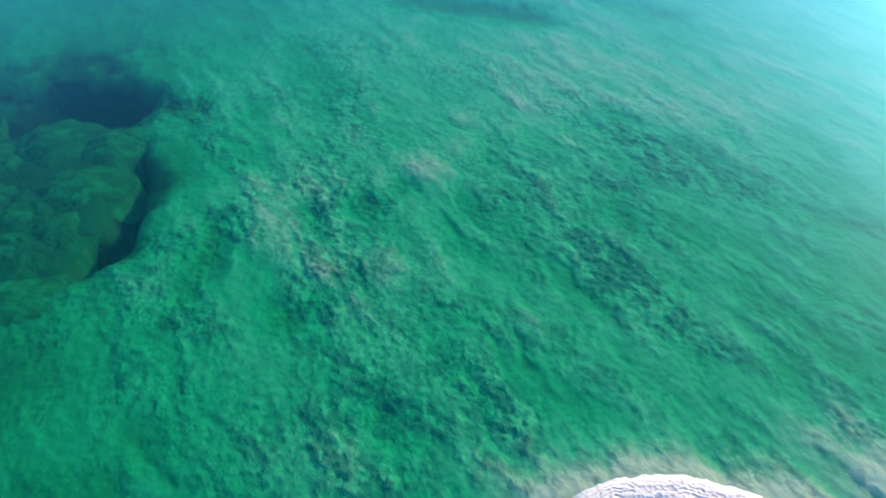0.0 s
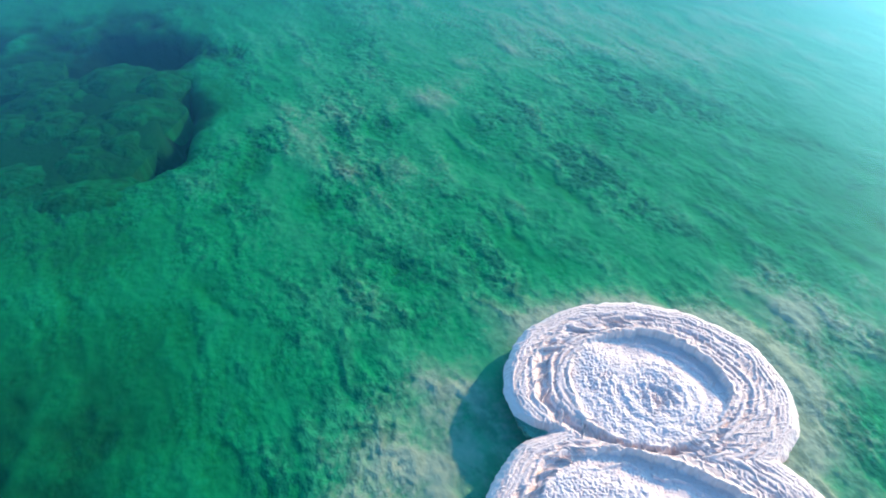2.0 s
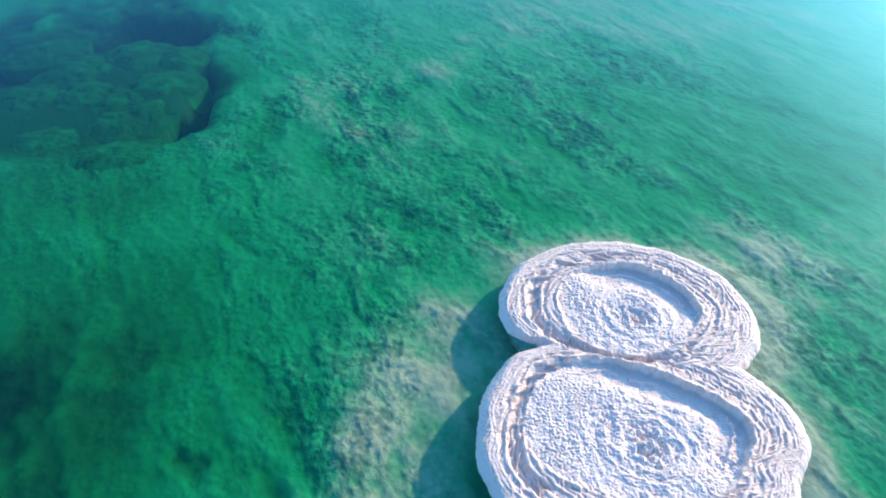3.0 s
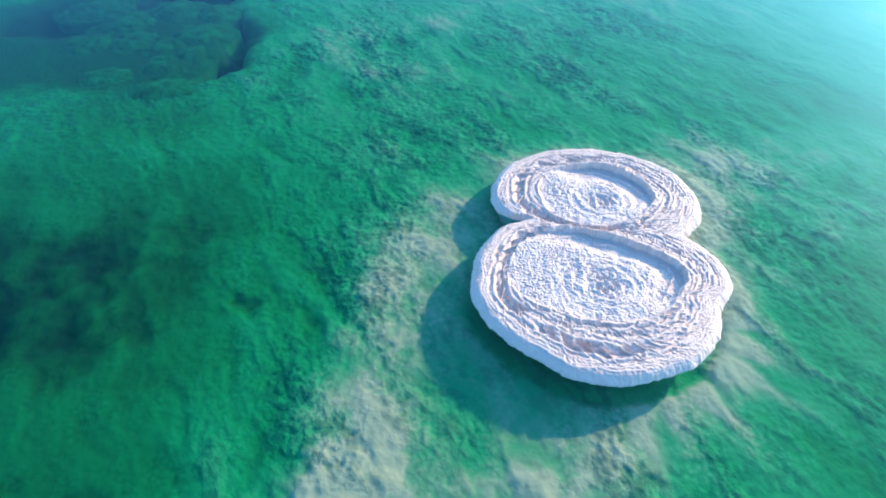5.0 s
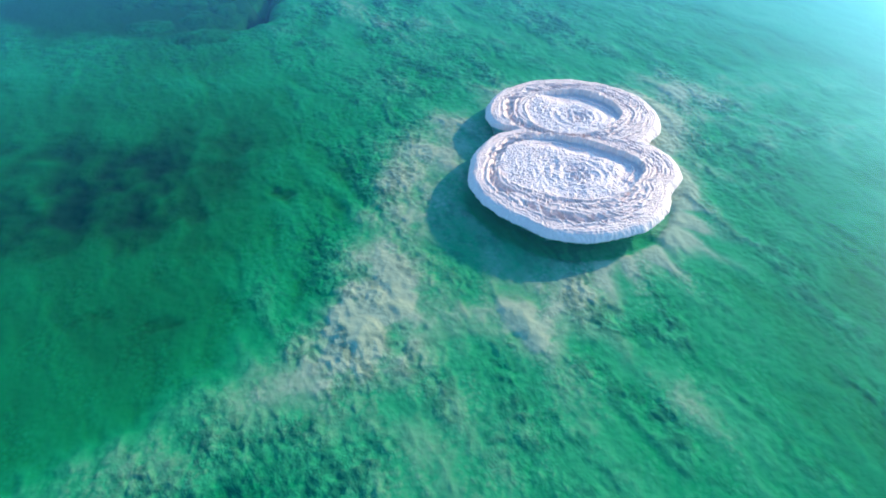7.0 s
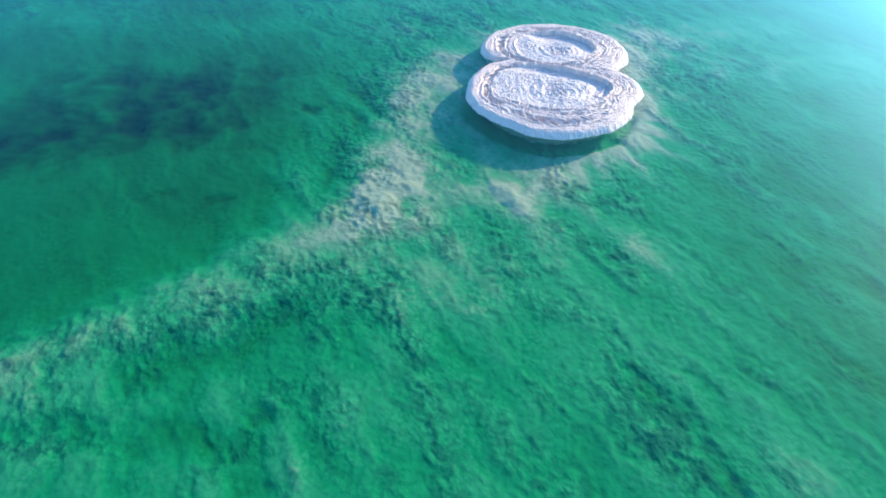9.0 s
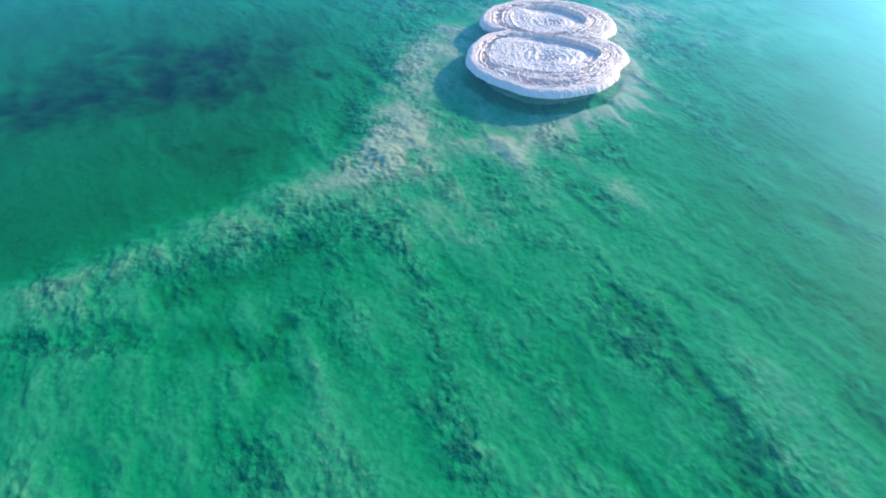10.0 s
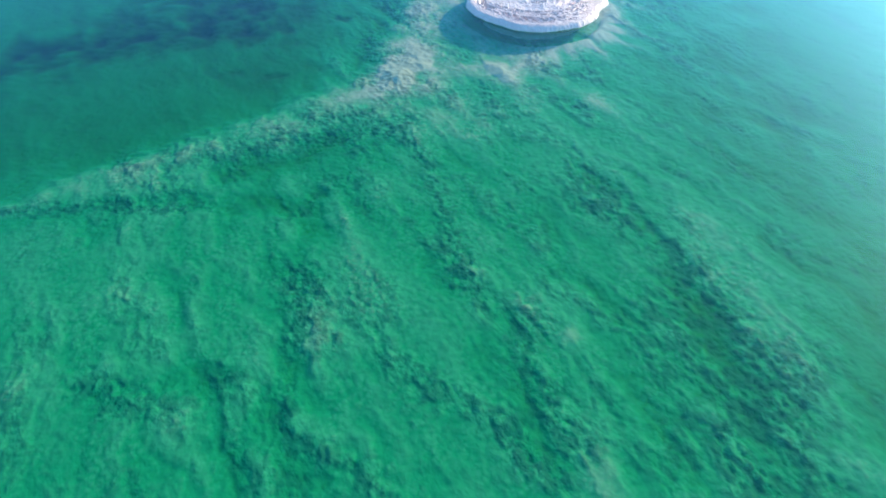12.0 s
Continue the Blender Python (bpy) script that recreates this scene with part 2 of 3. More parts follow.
HOLLOWS_WEST = (
    # small dark pits
    (((-13.9, -5.0), (-13.5, -4.7)), 0.22, 0.45),
    (((-10.6, -3.5), (-10.3, -3.4)), 0.4, 0.35),
    (((-14.0, -11.0), (-13.2, -11.1)), 0.22, 0.35),
    (((-16.2, -10.8), (-15.9, -10.6)), 0.22, 0.3),
    (((-8.9, -21.5), (-8.3, -22.4)), 0.2, 0.5),
    (((-13.8, -20.8), (-10.6, -20.0), (-8.6, -18.0)), 0.45, 1.0),
    (((-10.0, 4.0), (-6.0, 0.0)), 0.1, 2.6),
    (((-7.2, -1.9), (-7.8, -6.7), (-8.1, -10.7)), 0.35, 1.0),
    (((-30.7, -9.3), (-24.2, -5.6), (-18.8, -3.8), (-16.2, -4.0)), 0.9, 3.0),
    (((-25.6, -0.3), (-18.2, -0.2), (-15.0, 0.6)), 0.45, 2.2),
    (((-13.8, -11.1), (-17.8, -10.8)), 0.2, 2.0),
)
HOLLOWS_SOUTH = (
    (((4.9, -21.0), (7.2, -24.0), (7.9, -28.9), (8.6, -33.9), (9.7, -37.9)), 0.3, 0.7),
    (((-2.9, -26.8), (-0.6, -28.5), (0.9, -31.5), (1.7, -36.9)), 0.25, 0.6),
    (((4.9, -32.4), (5.9, -35.9)), 0.25, 0.6),
    (((-8.8, -22.9), (-8.4, -27.9), (-7.7, -34.4), (-6.3, -36.9)), 0.26, 0.7),
    (((-23.1, -24.7), (-16.1, -23.3), (-9.0, -23.5)), 0.3, 0.6),
    (((-14.3, -33.7), (-10.0, -32.7)), 0.28, 0.7),
)
HOLLOWS_NORTH = (
    (((-22.0, 9.4), (-17.0, 8.2)), 0.3, 2.0),
    (((-12.2, 16.7), (-12.5, 11.0)), 0.3, 0.8),
    (((-6.6, 13.0), (-8.3, 11.2)), 0.3, 0.7),
    (((-6.7, 17.3), (-4.9, 18.1)), 0.3, 0.8),
    (((-5.5, 8.8), (-4.1, 6.6)), 0.25, 0.5),
    (((4.5, 23.5), (8.3, 21.3), (11.0, 18.2), (14.0, 16.2)), 0.26, 1.0),
    (((-5.5, 37.8), (-1.0, 36.5), (2.5, 35.4)), 0.8, 1.5),
    (((6.8, 37.6), (11.5, 35.2)), 0.4, 1.2),
    (((-11.1, 30.9), (-8.4, 25.1)), 0.25, 1.4),
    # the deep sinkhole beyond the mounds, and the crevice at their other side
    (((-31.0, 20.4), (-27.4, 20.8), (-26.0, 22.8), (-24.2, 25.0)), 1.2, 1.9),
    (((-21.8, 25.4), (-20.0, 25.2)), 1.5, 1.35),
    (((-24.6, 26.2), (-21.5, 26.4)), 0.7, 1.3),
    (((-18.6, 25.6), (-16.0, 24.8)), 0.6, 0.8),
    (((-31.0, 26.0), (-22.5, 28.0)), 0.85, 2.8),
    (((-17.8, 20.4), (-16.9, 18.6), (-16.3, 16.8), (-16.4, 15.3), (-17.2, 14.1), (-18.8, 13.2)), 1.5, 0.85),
)
# bands where the clumps' shade is painted thick: points of the line, half width
ROUGH_SOUTH = (
    (((-18.7, -19.7), (-13.4, -19.3), (-11.2, -18.4), (-5.3, -17.0)), 1.2),
    (((-23.5, -24.1), (-15.1, -23.7)), 0.45),
    (((-14.9, -33.4), (-11.0, -34.4)), 0.8),
    (((-7.9, -33.4), (-6.9, -35.2), (-4.0, -36.6)), 0.6),
    (((-8.4, -27.4), (-7.1, -30.1), (-6.5, -31.1)), 0.7),
    (((-4.2, -32.0), (-2.1, -33.1)), 0.6),
    (((-4.7, -17.2), (-3.2, -20.6), (-1.9, -25.4), (-0.5, -29.2)), 0.6),
    (((-8.5, -23.0), (-9.3, -24.2)), 0.5),
    (((-10.3, -32.8), (-9.2, -33.2)), 0.5),
)
ROUGH_EAST = (
    (((4.1, -20.8), (6.3, -24.1), (7.9, -25.8), (9.0, -28.9), (10.2, -32.7)), 1.15),
    (((6.1, -29.0), (6.8, -30.6), (8.1, -33.4), (7.9, -36.5)), 0.8),
    (((9.5, -30.8), (9.9, -36.1)), 0.9),
    (((0.9, -29.8), (1.0, -31.8), (2.7, -34.9)), 0.9),
    (((-1.1, -33.8), (0.3, -34.6), (1.6, -36.6)), 0.6),
)
ROUGH_ISLAND = (
    (((-8.0, -12.3), (-7.1, -11.5), (-5.4, -12.7)), 0.7),
    (((-8.3, -6.4), (-7.4, -8.7), (-5.9, -9.3)), 0.8),
    (((-5.0, 2.5), (-4.4, -1.0), (-5.6, -4.5)), 1.0),
    (((-4.7, -11.7), (-3.0, -13.1), (-2.3, -14.4)), 0.7),
    (((-0.5, -12.6), (0.7, -15.3)), 0.6),
    (((2.6, -9.6), (4.3, -10.3), (6.2, -11.3)), 0.7),
    (((5.1, -7.0), (5.9, -8.9), (6.4, -10.3)), 0.3),
    (((6.7, -6.0), (7.5, -7.9), (8.9, -8.5)), 0.35),
    (((-10.4, -15.9), (-6.5, -15.6)), 0.6),
    (((2.3, -12.7), (5.3, -15.0)), 0.6),
)
ROUGH_NORTH = (
    (((-4.0, 29.0), (0.6, 27.6), (5.0, 25.4)), 1.0),
    (((5.0, 23.0), (8.3, 21.0), (11.0, 18.2)), 0.9),
    (((-14.5, 33.0), (-9.0, 30.5), (-8.0, 26.5)), 1.2),
    (((9.6, 1.4), (12.5, 0.4), (16.5, 2.2)), 0.9),
    (((9.5, 4.6), (13.5, 4.4)), 0.7),
    (((-8.6, 12.7), (-7.0, 9.9), (-5.4, 8.7), (-3.9, 6.4), (-3.5, 4.8)), 0.5),
    (((-6.5, 7.6), (-4.3, 5.0)), 0.45),
    (((-12.3, 8.4), (-8.0, 4.2)), 0.6),
    (((-8.8, 6.9), (-8.0, 6.1)), 0.5),
    (((-2.7, 9.5), (-0.4, 7.2)), 0.5),
    (((-12.2, 16.8), (-10.7, 15.7)), 0.7),
    (((-7.0, 18.1), (-5.4, 17.3)), 0.8),
    (((-18.4, 25.8), (-15.7, 24.1)), 0.9),
    (((-11.4, 32.7), (-7.0, 31.2)), 1.2),
    (((-12.5, 10.9), (-11.0, 10.7)), 0.6),
    (((-7.7, 14.0), (-5.7, 13.4)), 0.6),
    (((-4.0, 7.8), (-2.8, 7.0)), 0.4),
)


def bed_fields(x, y):
    """Height of the floor, its painted tone (about -1.5 in deep hollows to 0.8 on pale crests), and how thick the
    clumps' shade is painted.
    """
    wx = x + 0.45 * fbm(x * 0.45, y * 0.45, 3, 11) + 0.3 * perlin(x * 1.9, y * 1.9, 15)
    wy = y + 0.45 * fbm(x * 0.45, y * 0.45, 3, 21) + 0.3 * perlin(x * 1.9, y * 1.9, 25)
    # the basin west of the pale crest lies deeper; it and the floor round the mounds are painted darker, as under deep
    # water
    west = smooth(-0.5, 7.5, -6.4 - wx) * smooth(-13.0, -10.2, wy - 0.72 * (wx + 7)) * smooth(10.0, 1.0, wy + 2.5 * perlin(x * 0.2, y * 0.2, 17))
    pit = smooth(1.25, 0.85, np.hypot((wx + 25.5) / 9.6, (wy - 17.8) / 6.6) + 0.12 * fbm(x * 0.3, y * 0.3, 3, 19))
    tone_level = 0.12 * fbm(x * 0.11, y * 0.11, 3, 31) - 0.54 * west - 0.8 * pit
    # sky reflection balanced in the floor's colour: darker towards the north-west and the east, paler in the far north
    tone_level += 0.28 * smooth(12, 28, wy) * smooth(-14, -2, wx) - 0.4 * smooth(-10, -22, wx) * smooth(0, 12, wy) - 0.4 * smooth(7, 17, wx) * smooth(20, 4, wy)
    z = -0.95 + 0.3 * smooth(-16, 8, y) - 0.25 * west + 0.06 * fbm(x * 0.11, y * 0.11, 3, 31)
    u, v = 0.83 * x + 0.56 * y, 0.56 * x - 0.83 * y
    u = u + 0.6 * perlin(x * 0.35, y * 0.35, 41) + 0.15 * perlin(x * 1.5, y * 1.5, 43)
    patchy = np.clip(0.95 + 0.45 * fbm(x * 0.6, y * 0.6, 3, 91), 0.5, 1.3)
    streaky = np.clip(0.66 + 0.7 * fbm(u * 1.1, v * 0.2, 3, 89), 0.0, 1.4)
    for pts, amp, w in CRESTS_ISLAND + CRESTS_SOUTH + CRESTS_NORTH:
        k = np.exp(-(line_distance(wx, wy, pts) / (1.25 * w)) ** 2) * (streaky if pts[0][1] > 10 else patchy)
        tone_level += 1.15 * amp * k
        z += 0.15 * amp * k
    blotch = np.clip(0.9 + 1.0 * fbm(x * 0.42, y * 0.42, 3, 93), 0.2, 1.8)
    lx, ly = x + 0.8 * perlin(x * 0.4, y * 0.4, 12), y + 0.8 * perlin(x * 0.4, y * 0.4, 22)
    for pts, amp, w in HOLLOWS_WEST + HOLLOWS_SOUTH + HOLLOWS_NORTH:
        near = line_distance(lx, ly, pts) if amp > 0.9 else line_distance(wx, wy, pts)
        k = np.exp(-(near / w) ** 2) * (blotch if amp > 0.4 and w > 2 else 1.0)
        # depth and shade of the hollows go into the colour as well
        tone_level -= 1.0 * amp * k
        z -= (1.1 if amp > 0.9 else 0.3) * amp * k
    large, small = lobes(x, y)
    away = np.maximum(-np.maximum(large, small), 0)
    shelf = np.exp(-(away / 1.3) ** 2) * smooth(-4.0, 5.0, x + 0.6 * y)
    # the widest ring pales the floor all round to lift the island's shadow
    tone_level += 0.4 * shelf + 0.2 * np.exp(-(away / 3.0) ** 2) + 0.62 * np.exp(-(away / 0.95) ** 2) * smooth(0.0, 6.0, x + 0.6 * y)
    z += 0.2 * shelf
    # contact shade along the island's foot, away from the sun, painted dark; the floor dips there
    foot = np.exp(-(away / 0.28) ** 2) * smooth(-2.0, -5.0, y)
    tone_level -= 0.6 * foot
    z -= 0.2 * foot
    # a fan of pale spokes runs out from the island's foot
    spoke = np.degrees(np.arctan2(y - LARGE_AT[1], x - LARGE_AT[0])) + 3 * perlin(x * 0.7, y * 0.7, 27)
    reach = 2.6 + 1.6 * perlin(spoke / 9.0, 0 * spoke + 0.5, 29)
    fan = smooth(-92, -78, spoke) * smooth(-4, -16, spoke) * np.exp(-(away / reach) ** 2) * smooth(0.0, 0.5, away)
    rib = np.cos(np.radians((spoke + 53 + 4 * perlin(spoke / 14.0, away * 0.2, 37)) * 360 / 15)) * (0.55 + 0.7 * perlin(spoke / 8.0, away * 0.6, 39))
    tone_level += fan * (0.48 + 0.8 * rib)
    z += 0.03 * fan * rib
    # floor where the island's shadow falls is painted paler to lighten it
    tone_level += 0.25 * np.exp(-(line_distance(x, y, ((-2.5, -0.5), (-2.6, -4.0), (-0.5, -7.5), (2.5, -8.5))) / 1.7) ** 2)
    pale = np.clip(tone_level / 0.7, 0, 1)
    # long broken ripples across the sun's direction, with rounded crust on them
    calm = (0.3 + 0.9 * smooth(-0.5, 0.4, fbm(x * 0.16, y * 0.16, 3, 51) + 0.15)) * (1 - 0.5 * pit)
    ripple = fbm(u * 0.85, v * 0.30, 3, 61)
    jx, jy = 0.10 * perlin(x * 3, y * 3, 85), 0.10 * perlin(x * 3, y * 3, 86)
    lumps = np.sqrt(np.clip(0.8 - cells((u + jx) * 3.3, (v + jy) * 2.4, 81)[1], 0, 1)) - 0.55
    crumble = billow(u * 2.4, v * 1.5, 4, 83, 0.65) - 0.5
    # painted shade between the lumps, gathered in slanting bands; detail fades far out to imitate murky water
    still = (1 - 0.55 * smooth(16, 36, y)) * (1 - 0.7 * smooth(12, 22, x + 0.25 * y)) * (1 - 0.6 * west) * (1 - 0.7 * pit)
    north = smooth(-14, -2, y) * still
    rough = 0.4 + 0.5 * smooth(0.0, 0.7, fbm(u * 0.5, v * 0.17, 3, 95)) + 0.4 * north * smooth(-0.35, 0.45, fbm(u * 0.22, v * 0.12, 3, 96))
    for pts, wide in ROUGH_SOUTH + ROUGH_EAST + ROUGH_ISLAND + ROUGH_NORTH:
        rough = rough + (0.75 if pts[0][1] < 0 else 0.55) * np.exp(-(line_distance(wx, wy, pts) / wide) ** 2)
    rough = np.clip(rough, 0, 1.25) * still * (1 - 0.8 * fan)
    tatter = smooth(0.05, 0.55, fbm(x * 3.6 + 0.5 * y, y * 3.8, 3, 97, 0.65) + 0.12 * rough)
    furrow = north * fbm(u * 1.05, v * 0.2, 3, 63)
    bands = fbm(u * 0.26, v * 0.07, 3, 67)
    clump_shade = rough * (1 - 0.3 * pale)
    z += 0.04 * furrow + calm * (0.4 + 0.6 * still) * 0.06 * ripple + (0.05 + 0.65 * rough) * (1 - 0.3 * pale) * (0.03 * lumps + 0.09 * crumble) - 0.04 * rough * tatter
    # ripple troughs and crevices are darkened in the colour as well as sunk
    tone_level += 0.1 + 0.13 * bands + 0.14 * furrow + calm * (0.4 + 0.6 * still) * 0.22 * ripple + (0.05 + 0.65 * rough) * (0.05 * lumps + 0.2 * crumble)
    tone_level += rough * (0.12 - 0.08 * tatter)
    return -0.2 - np.log1p(np.exp((-0.2 - z) / 0.12)) * 0.12, tone_level, clump_shade


def set_tones(me, tone_level, clump_shade):
    for name, values in (("floor_tone", tone_level), ("clump_shade", clump_shade)):
        me.attributes.new(name, "FLOAT", "POINT").data.foreach_set("value", np.asarray(values, dtype=np.float32).ravel())


def spaced(fine_from, fine_to, step, far):
    mid = np.arange(fine_from, fine_to + step / 2, step)
    grown, s, d = [], step, 0.0
    while d < far:
        s *= 1.02 if s < 0.36 else 1.08
        d += s
        grown.append(d)
    grown = np.array(grown)
    return np.concatenate((fine_from - grown[::-1], mid, fine_to + grown))


def grid_mesh(name, xs, ys, zs, material_):
    """A sheet over the grid xs, ys; zs is shaped (len(ys), len(xs))."""
    nx, ny = len(xs), len(ys)
    gx, gy = np.meshgrid(xs, ys)
    co = np.stack((gx, gy, zs), -1).reshape(-1, 3)
    i = (np.arange(ny - 1)[:, None] * nx + np.arange(nx - 1)).ravel()
    return quad_mesh(name, co, np.stack((i, i + 1, i + nx + 1, i + nx), -1), material_)


def quad_mesh(name, co, quads, material_):
    me = bpy.data.meshes.new(name)
    me.vertices.add(len(co))
    me.vertices.foreach_set("co", co.astype(np.float32).ravel())
    me.loops.add(quads.size)
    me.loops.foreach_set("vertex_index", quads.astype(np.int32).ravel())
    me.polygons.add(len(quads))
    me.polygons.foreach_set("loop_start", np.arange(0, quads.size, 4, dtype=np.int32))
    me.polygons.foreach_set("use_smooth", np.ones(len(quads), dtype=bool))
    me.update(calc_edges=True)
    me.materials.append(material_)
    return me


bx, by = spaced(-20.0, 17.0, 0.08, 2500), spaced(-38.0, 24.0, 0.08, 2500)
gx, gy = np.meshgrid(bx, by)
bed_z, bed_tone, bed_clump_shade = bed_fields(gx, gy)
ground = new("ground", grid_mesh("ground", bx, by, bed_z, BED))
set_tones(ground.data, bed_tone, bed_clump_shade)
tagged(ground, "rippled lake floor of salt crust, tinted green for water depth", "lake floor", kind="structure")

# ---- water ----
wx_, wy_ = spaced(-40.0, 40.0, 8.0, 2500), spaced(-40.0, 40.0, 8.0, 2500)
water = new("water", grid_mesh("water", wx_, wy_, np.zeros((len(wy_), len(wx_))), WATER))
water.visible_shadow = False
tagged(water, "clear turquoise brine with a calm glossy surface", "water", kind="structure")


# ---- the salt island ----
RIM = 0.31
# outlines of the two sunken pans round their middles: degrees and metres
PAN_LARGE_AT, PAN_SMALL_AT = (3.0, -2.5), (3.7, 2.0)
PAN_LARGE = ((2, 3.5), (18, 2.85), (39, 2.3), (60, 2.1), (84, 2.1), (118, 2.6), (136, 2.9), (158, 3.14), (182, 3.4), (200, 3.25), (216, 2.86), (238, 2.47),
             (263, 2.4), (290, 2.6), (316, 2.9), (340, 3.1))
PAN_SMALL = ((23, 2.2), (62, 1.98), (108, 2.0), (133, 2.2), (159, 2.47), (185, 2.45), (212, 2.45), (234, 2.3), (259, 2.1), (297, 2.0), (328, 2.2), (353, 2.45))


def polar_inside(x, y, at, outline):
    """Metres inward from an outline given by degrees and metres round a middle."""
    th = np.degrees(np.arctan2(y - at[1], x - at[0])) % 360
    deg, rad = np.array([a for a, _ in outline]), np.array([r for _, r in outline])
    return sum(np.interp((th + o) % 360, deg, rad, period=360) for o in (-6, -2, 2, 6)) / 4 - np.hypot(x - at[0], y - at[1])


def island_fields(x, y):
    wob = 0.08 * fbm(x * 0.9, y * 0.9, 3, 101) + 0.02 * perlin(x * 4.5, y * 4.5, 105) + 0.014 * perlin(x * 10, y * 10, 107)
    large, small = lobes(x, y)
    return large + wob, small + wob


def rim_relief(f, s, x, y, seed):
    """Thin rimstone dams that run along the edge, with slanting links between them: f metres inward, s metres along.
    Height, and how deep in the pools between the dams a point lies."""
    w = f + 0.10 * fbm(x * 0.8, y * 0.8, 3, seed + 3) + 0.045 * perlin(s * 1.7, f * 3, seed + 5) + 0.022 * perlin(x * 6, y * 6, seed + 7)
    inner = smooth(0.6, 0.8, f + 0.2 * perlin(s * 0.6, f * 0 + 0.5, seed + 13))

    def dams(wide, long, thin, key):
        band = np.floor(w / wide)
        t = w / wide - band
        along = (1 - smooth(0.5 * thin, thin, np.minimum(t, 1 - t))) * smooth(-0.35, -0.1, perlin(s * 0.9, np.round(w / wide) * 3.7, key))
        link = cells((s + 1.1 * w) / long + band * 17.3, np.zeros_like(s) + 0.5, key + 1)[0]
        return np.maximum(along, 0.85 * (1 - smooth(0.035 / long, 0.075 / long, link)))
    fine, coarse = dams(0.12, 0.34, 0.44, seed + 9), dams(0.20, 0.55, 0.36, seed + 11)
    both = fine * (1 - inner) + coarse * inner
    crumbs = fbm(x * 11, y * 11, 2, seed + 15, 0.6)
    depth = (0.027 + 0.02 * inner) * (0.8 + 0.5 * perlin(x * 1.3, y * 1.3, seed + 17))
    return depth * (both - 0.6) + 0.008 * crumbs, 1 - both


def channel(w, s, at, wide, depth, x, y, seed, whole=0.3):
    """A shallow channel along the rim, broken up by thin slanting dams and by gaps."""
    gap = smooth(-0.25, 0.05, fbm(x * 0.7, y * 0.7, 2, seed) + whole)
    slant = s + 1.4 * (w - at) + 0.1 * perlin(x * 3, y * 3, seed + 4)
    links, _ = cells(slant / 0.75, np.zeros_like(s) + 0.5, seed + 1)
    return -depth * np.exp(-(np.abs(w - at) / wide) ** 4) * gap * smooth(0.03, 0.13, links)


def lobe_height(f, e, at, x, y, seed, rosette, knolls, seam):
    """Height, and how far silt may lie: f metres inward from the shore, e from the edge of the pan."""
    th = np.arctan2(y - at[1], x - at[0])
    s = ((th - seam) % (2 * math.pi)) * 4.2
    wob = 0.10 * fbm(x * 0.8, y * 0.8, 3, seed + 20) + 0.05 * perlin(x * 2.6, y * 2.6, seed + 22) + 0.025 * perlin(x * 6, y * 6, seed + 24)
    w, we = f + wob, e + 0.6 * wob + 0.06 * perlin(x * 3.6, y * 3.6, seed + 26) + 0.02 * perlin(x * 9, y * 9, seed + 28)
    # the side slopes down to the water, then a ridged rim with broken channels
    z = RIM * np.clip(f / 0.24, -1, 1) - 0.04 * np.exp(-((f - 0.24) / 0.07) ** 2) + 0.05 * smooth(0.3, 1.2, f)
    south = smooth(0.1, 0.6, -np.sin(th))
    west = smooth(-0.3, 0.3, -np.cos(th) - 0.3 * np.sin(th))
    z += channel(w, s, 1.14, 0.2, 0.035 + 0.12 * west, x, y, seed + 30, 0.35) + channel(w, s, 0.74, 0.08, 0.045, x, y, seed + 32, 0.0)
    z += channel(we, s, -0.17, 0.11, 0.075, x, y, seed + 34, 0.2) * south + channel(we, s, -0.5, 0.08, 0.05, x, y, seed + 36, 0.0)
    rim, cell = rim_relief(f, s, x, y, seed)
    rim *= smooth(0.18, 0.34, f)
    # the pan lies deepest under its sunward wall, with a low broken ridge along the foot of that wall
    shade = smooth(-0.1, 0.75, np.cos(th - 0.95))
    z += (0.045 + 0.02 * shade) * np.exp(-((we + 0.06) / 0.07) ** 2)
    inside = smooth(-0.02, 0.06 + 0.10 * (1 - shade), we)
    mx, my = rosette
    reach = np.hypot(x - mx, (y - my) * 1.15) + 0.14 * fbm(x * 1.3, y * 1.3, 3, seed + 52)
    turn = np.arctan2(y - my, x - mx) * np.clip(np.round(reach / 0.45) * 0.45, 0.45, 9)
    jx, jy = 0.05 * perlin(x * 7, y * 7, seed + 45), 0.05 * perlin(x * 7, y * 7, seed + 46)
    grains = np.sqrt(np.clip(0.75 - cells((x + jx) * 10.5, (y + jy) * 12.0, seed + 50)[1], 0, 1)) - 0.5
    arcs = np.sqrt(np.clip(0.75 - cells(turn / 0.22, (reach + jx) / 0.09, seed + 54)[1], 0, 1)) - 0.5
    fields = smooth(-0.4, 0.5, fbm(x * 1.1, y * 1.1, 3, seed + 56))
    near = np.exp(-(reach / 1.9) ** 4)
    crust = (grains * (1 - near) + arcs * near) * (0.032 + 0.04 * fields) + 0.025 * fbm(x * 2.6, y * 2.6, 3, seed + 43, 0.6)
    foot = we + 0.10 * fbm(x * 1.5, y * 1.5, 3, seed + 58)
    deep = shade * smooth(1.3, 0.7, foot)
    pan = RIM + 0.03 - 0.07 * shade * smooth(2.2, 0.3, we) - 0.18 * deep + 0.025 * fbm(x * 0.8, y * 0.8, 3, seed + 40) + crust * (1 - 0.55 * deep)
